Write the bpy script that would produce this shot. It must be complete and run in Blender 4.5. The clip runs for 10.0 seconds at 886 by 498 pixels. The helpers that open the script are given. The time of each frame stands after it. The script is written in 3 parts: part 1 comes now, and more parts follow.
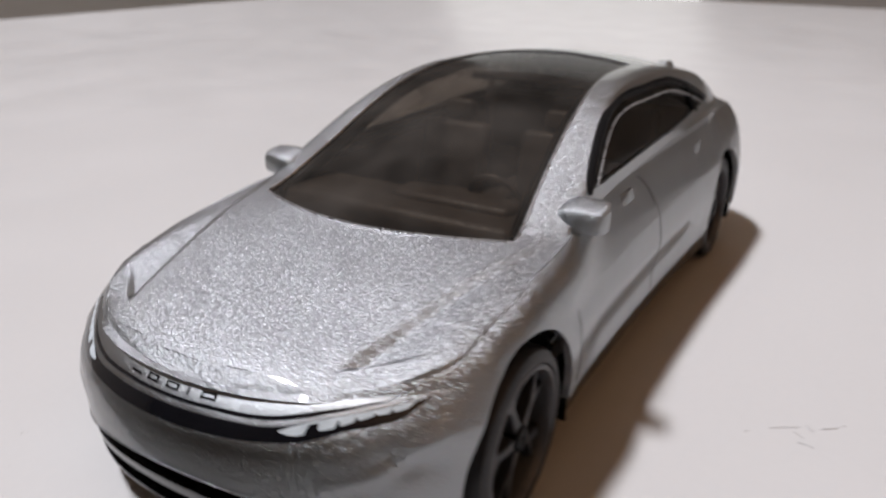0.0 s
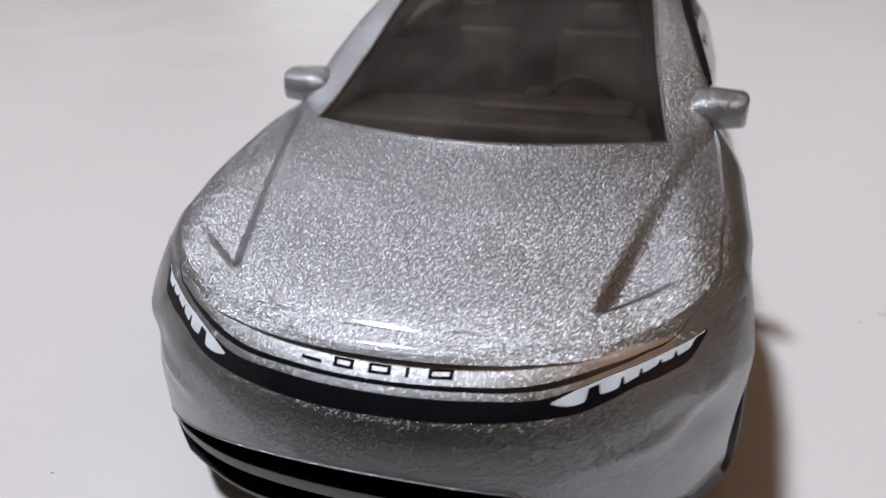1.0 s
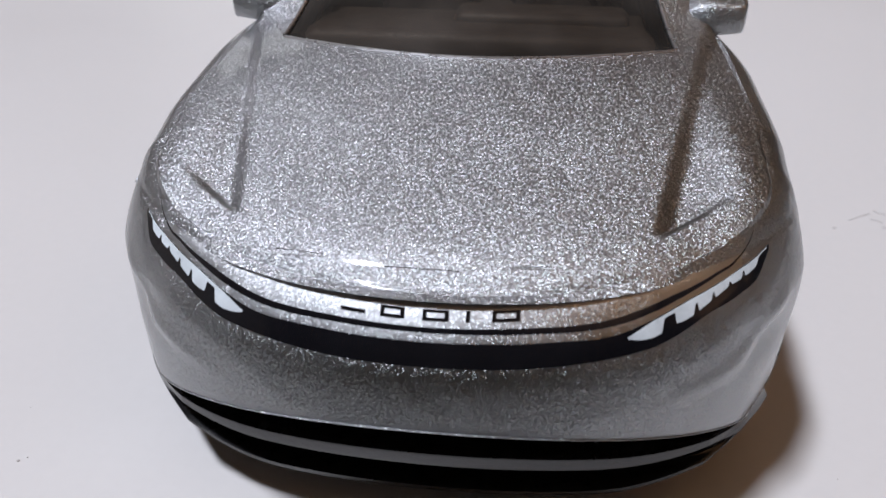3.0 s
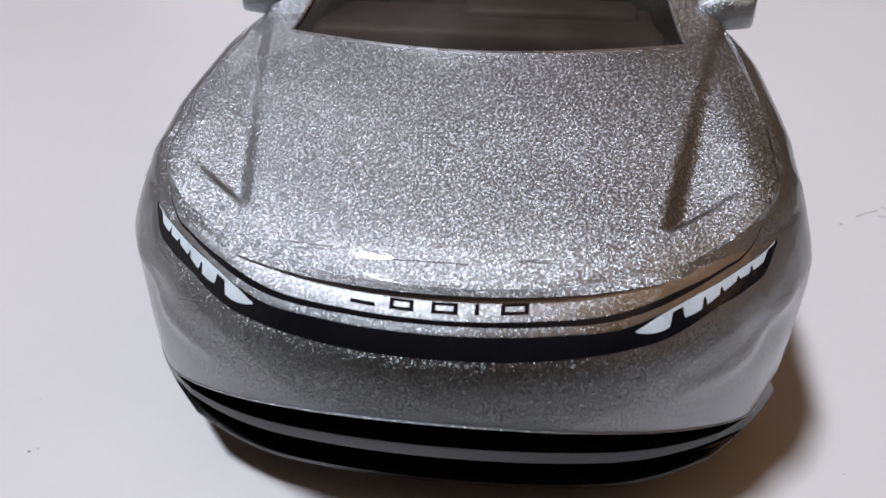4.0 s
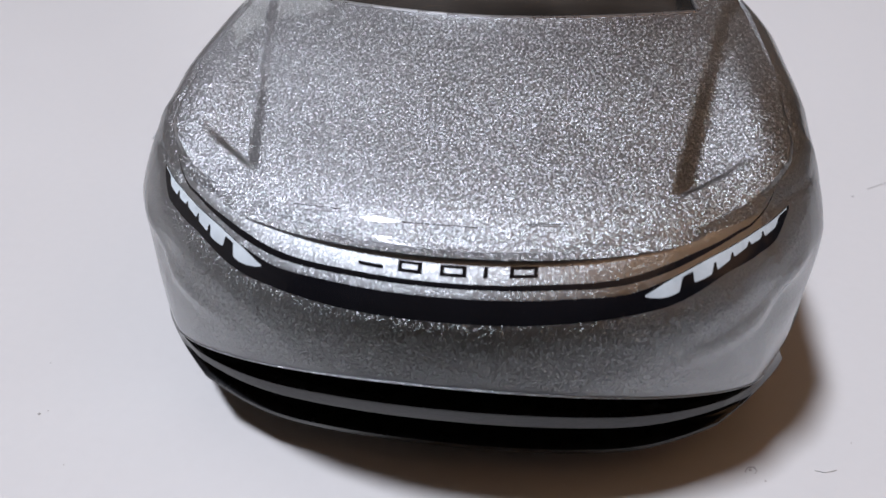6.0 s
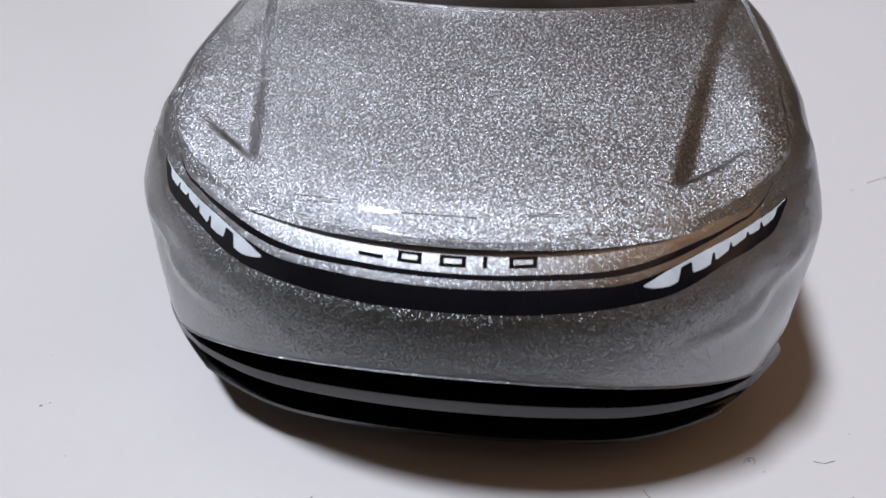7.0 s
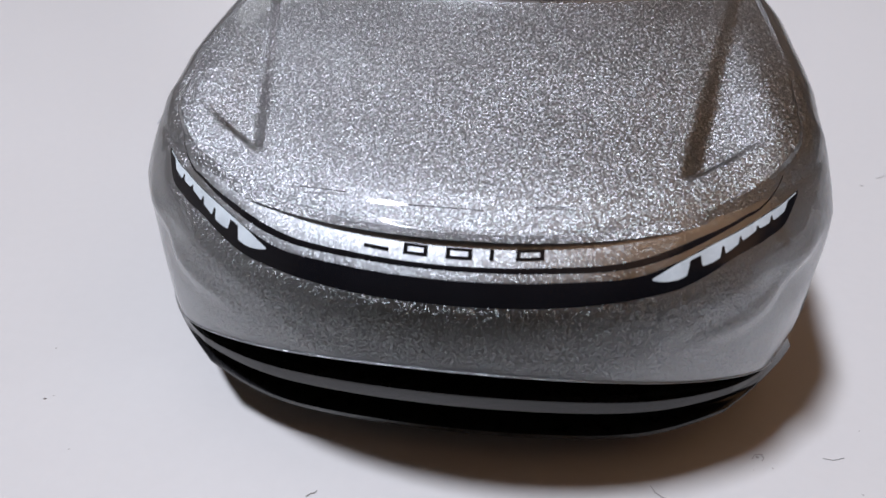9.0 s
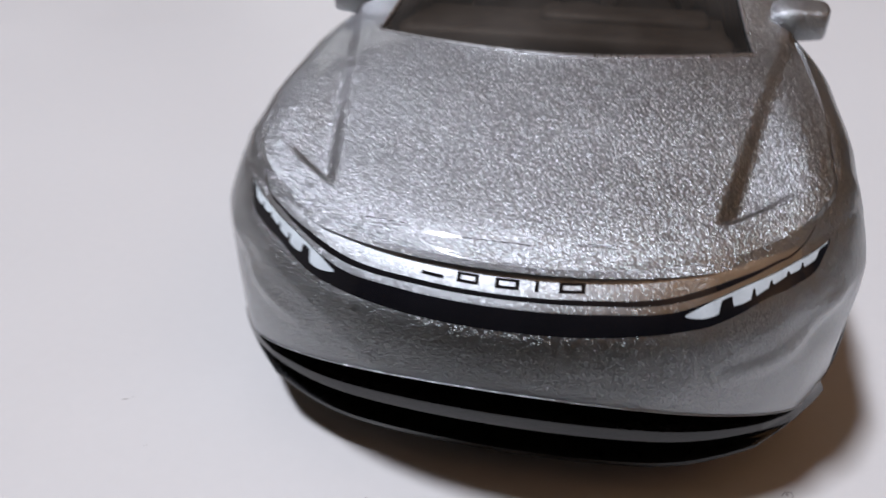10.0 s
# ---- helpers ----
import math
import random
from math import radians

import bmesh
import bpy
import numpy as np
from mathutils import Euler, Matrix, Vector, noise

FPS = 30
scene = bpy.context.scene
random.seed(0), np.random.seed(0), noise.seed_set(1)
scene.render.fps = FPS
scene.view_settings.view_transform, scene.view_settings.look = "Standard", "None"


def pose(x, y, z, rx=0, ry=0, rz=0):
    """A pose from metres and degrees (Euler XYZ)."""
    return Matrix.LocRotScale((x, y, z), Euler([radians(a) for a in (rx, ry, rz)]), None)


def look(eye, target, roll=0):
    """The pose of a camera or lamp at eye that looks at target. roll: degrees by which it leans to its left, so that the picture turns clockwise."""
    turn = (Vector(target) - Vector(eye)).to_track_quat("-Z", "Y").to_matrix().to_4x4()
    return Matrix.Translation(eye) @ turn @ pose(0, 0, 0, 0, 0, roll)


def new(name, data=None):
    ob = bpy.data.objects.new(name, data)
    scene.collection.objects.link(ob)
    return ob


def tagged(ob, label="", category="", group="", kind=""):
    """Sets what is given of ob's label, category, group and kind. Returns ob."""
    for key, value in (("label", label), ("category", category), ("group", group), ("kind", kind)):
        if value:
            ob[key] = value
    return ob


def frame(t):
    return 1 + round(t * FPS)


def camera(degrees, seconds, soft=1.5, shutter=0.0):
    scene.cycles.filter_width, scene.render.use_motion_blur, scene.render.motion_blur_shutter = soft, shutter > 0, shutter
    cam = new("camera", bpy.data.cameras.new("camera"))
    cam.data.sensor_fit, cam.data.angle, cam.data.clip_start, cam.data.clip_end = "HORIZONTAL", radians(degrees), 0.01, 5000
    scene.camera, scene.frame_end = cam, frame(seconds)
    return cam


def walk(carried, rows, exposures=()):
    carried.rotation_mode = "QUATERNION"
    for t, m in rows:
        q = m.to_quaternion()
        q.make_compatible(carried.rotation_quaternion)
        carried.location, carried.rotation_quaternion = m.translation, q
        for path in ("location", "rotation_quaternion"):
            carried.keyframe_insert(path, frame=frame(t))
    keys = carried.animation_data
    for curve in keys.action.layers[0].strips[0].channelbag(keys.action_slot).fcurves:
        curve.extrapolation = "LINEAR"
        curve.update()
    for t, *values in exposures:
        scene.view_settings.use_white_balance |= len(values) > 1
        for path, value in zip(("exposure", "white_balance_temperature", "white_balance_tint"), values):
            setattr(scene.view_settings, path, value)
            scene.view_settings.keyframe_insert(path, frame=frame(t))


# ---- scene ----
# millimetres to metres
MM = 0.001

# Camera: seconds, place in millimetres, turn in degrees
cam = camera(59.3, 10.0, shutter=0.75)
ROWS = [
    (0, 28.98, -21.65, 32.28, 68.29, -0.71, 30.32),
    (0.3, 22.45, -20.72, 30.84, 67.85, -0.09, 25.58),
    (0.5, 18.69, -23.02, 30.63, 66.65, 0.20, 22.49),
    (0.7, 12.86, -22.36, 28.46, 65.77, 0.42, 19.24),
    (1, 8.93, -21.83, 27.80, 64.27, 0.37, 15.05),
    (1.5, 3.62, -20.34, 26.34, 61.11, 0.01, 9.58),
    (2, 2.88, -19.90, 26.05, 59.75, -0.17, 7.16),
    (2.5, 2.80, -19.72, 26.19, 59.26, -0.26, 6.39),
    (4, 2.63, -19.94, 26.16, 58.84, -0.24, 6.84),
    (4.5, 2.46, -19.52, 25.76, 58.14, -0.22, 7.17),
    (5, 2.39, -19.47, 25.68, 57.69, -0.26, 7.34),
    (5.5, 2.48, -19.78, 25.72, 57.36, -0.32, 7.43),
    (7, 2.64, -20.31, 25.55, 56.95, -0.25, 7.47),
    (7.5, 2.59, -20.35, 25.49, 56.90, -0.30, 7.42),
    (8, 2.65, -20.44, 25.60, 56.62, -0.24, 7.57),
    (8.5, 2.64, -20.49, 25.56, 56.49, -0.25, 7.69),
    (9, 2.58, -20.17, 25.28, 56.72, -0.21, 7.88),
    (9.5, 2.56, -20.15, 25.14, 57.55, -0.22, 8.85),
    (10, 3.05, -22.53, 26.57, 59.29, -0.37, 12.69),
]
cam.data.dof.use_dof = True
cam.data.dof.focus_distance = 0.033
cam.data.dof.aperture_fstop = 110
walk(cam, [(t, pose(MM * x, MM * y, MM * z, rx, ry, rz)) for t, x, y, z, rx, ry, rz in ROWS],
     [(0, 0.05, 7000, 10), (1, 0.0, 6750, 10), (2.5, 0.0, 6620, 10), (8.5, 0.0, 6500, 10), (10, 0.0, 6600, 10)])

# ---- world and light ----
world = bpy.data.worlds.new("world")
scene.world = world
world.use_nodes = True
world.node_tree.nodes["Background"].inputs["Color"].default_value = (1.0, 0.78, 0.55, 1)
world.node_tree.nodes["Background"].inputs["Strength"].default_value = 0.25


def lamp(name, eye, target, wide, deep, watts, colour):
    data = bpy.data.lights.new(name, "AREA")
    data.shape, data.size, data.size_y, data.energy, data.color = "RECTANGLE", wide, deep, watts, colour
    ob = new(name, data)
    ob.matrix_world = look(eye, target)
    return ob


# a short ceiling tube of cool light, and a warm uplight that washes ceiling and walls
KEY = Vector((-0.285, -0.125, 0.94)).normalized() * 1.75
lamp("tube_lamp", KEY, (0, 0.02, 0), 0.29, 0.13, 40.0, (0.84, 0.88, 1.0))
lamp("uplight", (1.6, -0.25, 0.6), (1.6, -0.25, 1.7), 0.5, 0.5, 21.0, (1.0, 0.62, 0.37))


# ---- materials ----
def material(name, base=(0.8, 0.8, 0.8), rough=0.5, metal=0.0, coat=0.0, spec=0.5):
    m = bpy.data.materials.new(name)
    m.use_nodes = True
    b = m.node_tree.nodes["Principled BSDF"]
    b.inputs["Base Color"].default_value = (*base, 1)
    b.inputs["Roughness"].default_value = rough
    b.inputs["Metallic"].default_value = metal
    b.inputs["Coat Weight"].default_value = coat
    b.inputs["Coat Roughness"].default_value = 0.025
    b.inputs["Specular IOR Level"].default_value = spec
    return m, m.node_tree.nodes, m.node_tree.links, b


def ramp(nodes, links, source, stops):
    r = nodes.new("ShaderNodeValToRGB")
    while len(r.color_ramp.elements) < len(stops):
        r.color_ramp.elements.new(0.5)
    for e, (at, c) in zip(r.color_ramp.elements, stops):
        e.position, e.color = at, (*c, 1)
    links.new(source, r.inputs["Fac"])
    return r.outputs["Color"]


def noise_of(nodes, links, scale, detail=3.0, rough=0.5):
    tc = nodes.new("ShaderNodeTexCoord")
    n = nodes.new("ShaderNodeTexNoise")
    n.inputs["Scale"].default_value, n.inputs["Detail"].default_value = scale, detail
    n.inputs["Roughness"].default_value = rough
    links.new(tc.outputs["Object"], n.inputs["Vector"])
    return n


def bump(nodes, links, b, height, strength, distance):
    k = nodes.new("ShaderNodeBump")
    k.inputs["Strength"].default_value, k.inputs["Distance"].default_value = strength, distance
    links.new(height, k.inputs["Height"])
    links.new(k.outputs["Normal"], b.inputs["Normal"])


def flake_paint(name="silver_flake_paint", spread=1.0, glow=1.0, reach=0.54, grain=0.45, ground=(0.60, 0.66), share=0.56):
    """Silver metallic paint: a smooth metallic ground with tilted fine flakes, under a clear coat."""
    m = bpy.data.materials.new(name)
    m.use_nodes = True
    n, l = m.node_tree.nodes, m.node_tree.links
    n.remove(n["Principled BSDF"])
    b = n.new("ShaderNodeBsdfAnisotropic")
    b.distribution = "BECKMANN"
    tc = n.new("ShaderNodeTexCoord")
    g = n.new("ShaderNodeNewGeometry")
    normal = g.outputs["Normal"]
    cells = []
    for scale, amount in ((27000, 1.0), (46000, 0.5)):
        v = n.new("ShaderNodeTexVoronoi")
        v.inputs["Scale"].default_value = scale
        l.new(tc.outputs["Object"], v.inputs["Vector"])
        cells.append(v)
        s = n.new("ShaderNodeVectorMath")
        s.operation = "SUBTRACT"
        l.new(v.outputs["Color"], s.inputs[0])
        s.inputs[1].default_value = (0.5, 0.5, 0.5)
        k = n.new("ShaderNodeVectorMath")
        k.operation = "SCALE"
        l.new(s.outputs[0], k.inputs[0])
        k.inputs["Scale"].default_value = amount * spread
        a = n.new("ShaderNodeVectorMath")
        l.new(normal, a.inputs[0])
        l.new(k.outputs[0], a.inputs[1])
        normal = a.outputs[0]
    # no flake leans further than the reach
    lean = n.new("ShaderNodeVectorMath")
    lean.operation = "SUBTRACT"
    l.new(normal, lean.inputs[0])
    l.new(g.outputs["Normal"], lean.inputs[1])
    size_of = n.new("ShaderNodeVectorMath")
    size_of.operation = "LENGTH"
    l.new(lean.outputs[0], size_of.inputs[0])
    ratio = n.new("ShaderNodeMath")
    ratio.operation = "DIVIDE"
    ratio.inputs[0].default_value = reach
    l.new(size_of.outputs["Value"], ratio.inputs[1])
    capped = n.new("ShaderNodeMath")
    capped.operation = "MINIMUM"
    capped.inputs[1].default_value = 1.0
    l.new(ratio.outputs[0], capped.inputs[0])
    held = n.new("ShaderNodeVectorMath")
    held.operation = "SCALE"
    l.new(lean.outputs[0], held.inputs[0])
    l.new(capped.outputs[0], held.inputs["Scale"])
    leant = n.new("ShaderNodeVectorMath")
    l.new(g.outputs["Normal"], leant.inputs[0])
    l.new(held.outputs[0], leant.inputs[1])
    nn = n.new("ShaderNodeVectorMath")
    nn.operation = "NORMALIZE"
    l.new(leant.outputs[0], nn.inputs[0])
    # slow cloudiness of the ground
    cloud = noise_of(n, l, 260, 3)
    dark, light = (0.165, 0.172, 0.18), (0.22, 0.229, 0.24)
    l.new(ramp(n, l, cloud.outputs["Fac"], [(0.3, tuple(glow * c for c in dark)), (0.7, tuple(glow * c for c in light))]), b.inputs["Color"])
    l.new(ramp(n, l, noise_of(n, l, 900, 3).outputs["Fac"], [(0.3, (ground[0],) * 3), (0.8, (ground[1],) * 3)]), b.inputs["Roughness"])
    f = n.new("ShaderNodeBsdfAnisotropic")
    f.distribution = "BECKMANN"
    f.inputs["Roughness"].default_value = grain
    tint = n.new("ShaderNodeMixRGB")
    tint.inputs[0].default_value = 0.12
    tint.inputs[1].default_value = (0.545, 0.572, 0.594, 1)
    l.new(cells[1].outputs["Color"], tint.inputs[2])
    l.new(tint.outputs[0], f.inputs["Color"])
    l.new(nn.outputs[0], f.inputs["Normal"])
    mix = n.new("ShaderNodeMixShader")
    mix.inputs[0].default_value = share
    l.new(b.outputs[0], mix.inputs[1])
    l.new(f.outputs[0], mix.inputs[2])
    # clear lacquer on top
    lacquer = n.new("ShaderNodeBsdfAnisotropic")
    lacquer.inputs["Roughness"].default_value = 0.07
    edge = n.new("ShaderNodeFresnel")
    edge.inputs["IOR"].default_value = 1.45
    over = n.new("ShaderNodeMixShader")
    l.new(edge.outputs[0], over.inputs[0])
    l.new(mix.outputs[0], over.inputs[1])
    l.new(lacquer.outputs[0], over.inputs[2])
    l.new(over.outputs[0], n["Material Output"].inputs["Surface"])
    return m


def plain(name, base, rough, metal=0.0, coat=0.0, scale=900.0, vary=0.15, relief=0.0):
    m, n, l, b = material(name, base, rough, metal, coat)
    t = noise_of(n, l, scale, 4)
    lo = tuple(c * (1 - vary) for c in base)
    hi = tuple(min(1, c * (1 + vary)) for c in base)
    l.new(ramp(n, l, t.outputs["Fac"], [(0.3, lo), (0.7, hi)]), b.inputs["Base Color"])
    l.new(ramp(n, l, noise_of(n, l, scale * 3, 2).outputs["Fac"], [(0.3, (rough * 0.8,) * 3), (0.7, (min(1, rough * 1.25),) * 3)]), b.inputs["Roughness"])
    if relief:
        bump(n, l, b, noise_of(n, l, scale * 2, 4).outputs["Fac"], 0.4, relief)
    return m


def tinted_glass():
    m = bpy.data.materials.new("smoked_clear_plastic")
    m.use_nodes = True
    n, l = m.node_tree.nodes, m.node_tree.links
    n.remove(n["Principled BSDF"])
    t = n.new("ShaderNodeBsdfTransparent")
    t.inputs["Color"].default_value = (0.46, 0.42, 0.38, 1)
    g = n.new("ShaderNodeBsdfGlossy")
    g.inputs["Roughness"].default_value = 0.08
    f = n.new("ShaderNodeFresnel")
    f.inputs["IOR"].default_value = 1.2
    mix = n.new("ShaderNodeMixShader")
    sheen = n.new("ShaderNodeMath")
    sheen.operation = "MULTIPLY"
    sheen.inputs[1].default_value = 0.4
    l.new(f.outputs[0], sheen.inputs[0])
    l.new(sheen.outputs[0], mix.inputs[0])
    d = n.new("ShaderNodeBsdfDiffuse")
    d.inputs["Color"].default_value = (0.12, 0.108, 0.098, 1)
    haze = n.new("ShaderNodeMixShader")
    smear = noise_of(n, l, 170, 2)
    l.new(ramp(n, l, smear.outputs["Fac"], [(0.35, (0.10,) * 3), (0.68, (0.32,) * 3)]), haze.inputs[0])
    l.new(t.outputs[0], haze.inputs[1])
    l.new(d.outputs[0], haze.inputs[2])
    l.new(haze.outputs[0], mix.inputs[1])
    l.new(g.outputs[0], mix.inputs[2])
    l.new(mix.outputs[0], n["Material Output"].inputs["Surface"])
    return m


PAINT = flake_paint()
# same silver paint, colour raised where the nose strip catches the lamp
LIT_PAINT = flake_paint("silver_paint_lamp_bright", 0.5, 2.7, 0.42, 0.46, (0.50, 0.58), 0.45)
GLASS = tinted_glass()
BLACK = plain("gloss_black_paint", (0.006, 0.006, 0.008), 0.12, 0, 0.0)
BASE = plain("black_base_plastic", (0.008, 0.008, 0.009), 0.13, 0, 0.0, 1500, 0.3, 0.00002)
SEAL = plain("black_seal", (0.005, 0.005, 0.006), 0.5)
LINER = plain("dark_grey_plastic", (0.014, 0.014, 0.015), 0.5)
BASE.node_tree.nodes["Principled BSDF"].inputs["Specular IOR Level"].default_value = 0.24
for dull in (SEAL, LINER):
    dull.node_tree.nodes["Principled BSDF"].inputs["Specular IOR Level"].default_value = 0.15
TYRE = plain("tyre_plastic", (0.022, 0.021, 0.023), 0.42, 0, 0, 1800, 0.2, 0.00002)
RIM = plain("rim_grey", (0.07, 0.068, 0.073), 0.38, 0.1)
SPOKE = plain("spoke_dark_grey", (0.032, 0.031, 0.034), 0.4, 0.1)
WHITE = plain("headlight_white_print", (0.58, 0.64, 0.68), 0.3, 0, 0.3)
CABIN = plain("brown_grey_cabin_plastic", (0.095, 0.082, 0.074), 0.5, 0, 0, 1200, 0.2)
SEAM = plain("seam_dark_grey", (0.05, 0.05, 0.052), 0.5)
TRIM = plain("silver_trim", (0.45, 0.45, 0.46), 0.3, 0.9)


def table_material():
    m, n, l, b = material("white_laminate", (0.53, 0.52, 0.515), 0.42, 0, 0.0, 0.4)
    t = noise_of(n, l, 9, 3)
    f = noise_of(n, l, 1400, 5, 0.65)
    mix = n.new("ShaderNodeMath")
    mix.operation = "MULTIPLY_ADD"
    l.new(f.outputs["Fac"], mix.inputs[0])
    mix.inputs[1].default_value = 0.35
    l.new(t.outputs["Fac"], mix.inputs[2])
    l.new(ramp(n, l, mix.outputs[0], [(0.4, (0.505, 0.495, 0.49)), (0.95, (0.55, 0.54, 0.535))]), b.inputs["Base Color"])
    l.new(ramp(n, l, noise_of(n, l, 60, 3).outputs["Fac"], [(0.3, (0.30,) * 3), (0.7, (0.42,) * 3)]), b.inputs["Roughness"])
    bump(n, l, b, noise_of(n, l, 700, 3).outputs["Fac"], 0.15, 0.00006)
    return m


TYRE.node_tree.nodes["Principled BSDF"].inputs["Specular IOR Level"].default_value = 0.25
TABLE = table_material()
CEILING = plain("warm_ceiling_paint", (0.66, 0.60, 0.53), 0.8, 0, 0, 6, 0.06)
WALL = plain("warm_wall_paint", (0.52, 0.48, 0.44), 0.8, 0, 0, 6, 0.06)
# two unseen walls and the floor, kept dark so bumper and doors reflect little
DARK = plain("dark_wall_for_reflections", (0.05, 0.042, 0.036), 0.8, 0, 0, 6, 0.1)
FLOOR = plain("brown_wood_floor", (0.035, 0.024, 0.017), 0.5, 0, 0, 8, 0.3)


# ---- mesh helpers ----
def part(name, bm, mat, parent=None, label="", smooth=35, kind=""):
    """Links a bmesh as one mesh object under its thing."""
    me = bpy.data.meshes.new(name)
    bm.to_mesh(me)
    bm.free()
    me.materials.append(mat)
    if smooth:
        me.polygons.foreach_set("use_smooth", [True] * len(me.polygons))
        me.set_sharp_from_angle(angle=radians(smooth))
    ob = new(name, me)
    if parent:
        ob.parent = parent
    return tagged(ob, label, kind=kind)


def box(x0, x1, y0, y1, z0, z1, bevel=0.0, segments=2):
    bm = bmesh.new()
    bmesh.ops.create_cube(bm, size=1.0)
    for v in bm.verts:
        v.co = Vector(((x0 + x1) / 2 + v.co.x * (x1 - x0), (y0 + y1) / 2 + v.co.y * (y1 - y0), (z0 + z1) / 2 + v.co.z * (z1 - z0))) * MM
    if bevel:
        bmesh.ops.bevel(bm, geom=bm.edges[:], offset=bevel * MM, segments=segments, affect="EDGES", profile=0.5)
    return bm


def lathe(profile, steps=64):
    """Turns (radius, along) pairs round the x axis; the profile is closed."""
    bm = bmesh.new()
    rings = []
    for i in range(steps):
        a = 2 * math.pi * i / steps
        rings.append([bm.verts.new((MM * h, MM * r * math.cos(a), MM * r * math.sin(a))) for r, h in profile])
    k = len(profile)
    for i in range(steps):
        p, q = rings[i], rings[(i + 1) % steps]
        for j in range(k):
            bm.faces.new((p[j], p[(j + 1) % k], q[(j + 1) % k], q[j]))
    bmesh.ops.recalc_face_normals(bm, faces=bm.faces)
    return bm


def tube(points, radius, sides=8, flat=1.0):
    """A thin round strip along the points (millimetres)."""
    bm = bmesh.new()
    pts = [Vector(p) for p in points]
    rings = []
    for i, p in enumerate(pts):
        d = (pts[min(i + 1, len(pts) - 1)] - pts[max(i - 1, 0)]).normalized()
        u = d.cross(Vector((0.3, 0.2, 1))).normalized()
        w = d.cross(u)
        rings.append([bm.verts.new((p + radius * (math.cos(2 * math.pi * k / sides) * u + flat * math.sin(2 * math.pi * k / sides) * w)) * MM) for k in range(sides)])
    for a, b in zip(rings, rings[1:]):
        for k in range(sides):
            bm.faces.new((a[k], a[(k + 1) % sides], b[(k + 1) % sides], b[k]))
    bm.faces.new(rings[0][::-1])
    bm.faces.new(rings[-1])
    bmesh.ops.recalc_face_normals(bm, faces=bm.faces)
    return bm


def curve(*pairs):
    """A smooth function through (at, value) pairs."""
    xs, ys = np.array(pairs, float).T
    d = np.gradient(ys, xs)

    def f(v):
        v = np.clip(np.asarray(v, float), xs[0], xs[-1])
        i = np.clip(np.searchsorted(xs, v) - 1, 0, len(xs) - 2)
        h = xs[i + 1] - xs[i]
        t = (v - xs[i]) / h
        return ((2 * t**3 - 3 * t**2 + 1) * ys[i] + (t**3 - 2 * t**2 + t) * h * d[i] + (3 * t**2 - 2 * t**3) * ys[i + 1] + (t**3 - t**2) * h * d[i + 1])
    return f


def smin(a, b, k):
    return 0.5 * (a + b - np.sqrt((a - b) ** 2 + k * k))


def smax(a, b, k):
    return 0.5 * (a + b + np.sqrt((a - b) ** 2 + k * k))


def split(V, F, tests):
    """Cuts the faces along the zero lines of the tests. Returns the points, the faces inside all of them, and the rest."""
    V = list(map(tuple, V))
    rest, inside = [], list(F)
    for test in tests:
        A = np.array(V)
        val = list(test(A[:, 0], A[:, 1], A[:, 2]))
        cut, keep = {}, []
        for face in inside:
            s = [val[i] > 0 for i in face]
            if all(s):
                keep.append(face)
                continue
            if not any(s):
                rest.append(face)
                continue
            a, b = [], []
            for i, j in zip(face, face[1:] + face[:1]):
                (a if val[i] > 0 else b).append(i)
                if (val[i] > 0) != (val[j] > 0):
                    key = (min(i, j), max(i, j))
                    if key not in cut:
                        t = val[i] / (val[i] - val[j])
                        cut[key] = len(V)
                        V.append(tuple(p + t * (q - p) for p, q in zip(V[i], V[j])))
                        val.append(0.0)
                    a.append(cut[key])
                    b.append(cut[key])
            if len(a) > 2:
                keep.append(tuple(a))
            if len(b) > 2:
                rest.append(tuple(b))
        inside = keep
    return np.array(V), inside, rest


def sheet(pieces, mirror=True, raised=0.0, sides=(1, -1)):
    """A bmesh of half-body faces, and their mirror image."""
    bm = bmesh.new()
    for side in (sides if mirror else (1,)):
        for piece in pieces:
            V, F = piece[:2]
            if len(piece) > 2 and piece[2] != side:
                continue
            made = {}
            for face in F:
                vs = []
                for i in face:
                    if i not in made:
                        x, y, z = V[i]
                        made[i] = bm.verts.new((side * x * MM, y * MM, z * MM))
                    if made[i] not in vs:
                        vs.append(made[i])
                if len(vs) > 2:
                    bm.faces.new(vs if side > 0 else vs[::-1])
    bmesh.ops.remove_doubles(bm, verts=bm.verts, dist=3e-6)
    bm.normal_update()
    if raised:
        for v, n in [(v, v.normal.copy()) for v in bm.verts]:
            v.co += n * raised * MM
    return bm


def turn_in(bm, depth):
    """Gives the open edges of a shell its wall thickness."""
    bm.normal_update()
    edges = [e for e in bm.edges if e.is_boundary]
    way = {tuple(v.co): v.normal.copy() for e in edges for v in e.verts}
    made = bmesh.ops.extrude_edge_only(bm, edges=edges)
    for v in [g for g in made["geom"] if isinstance(g, bmesh.types.BMVert)]:
        v.co -= way[tuple(v.co)] * depth * MM
    bm.normal_update()
    return bm


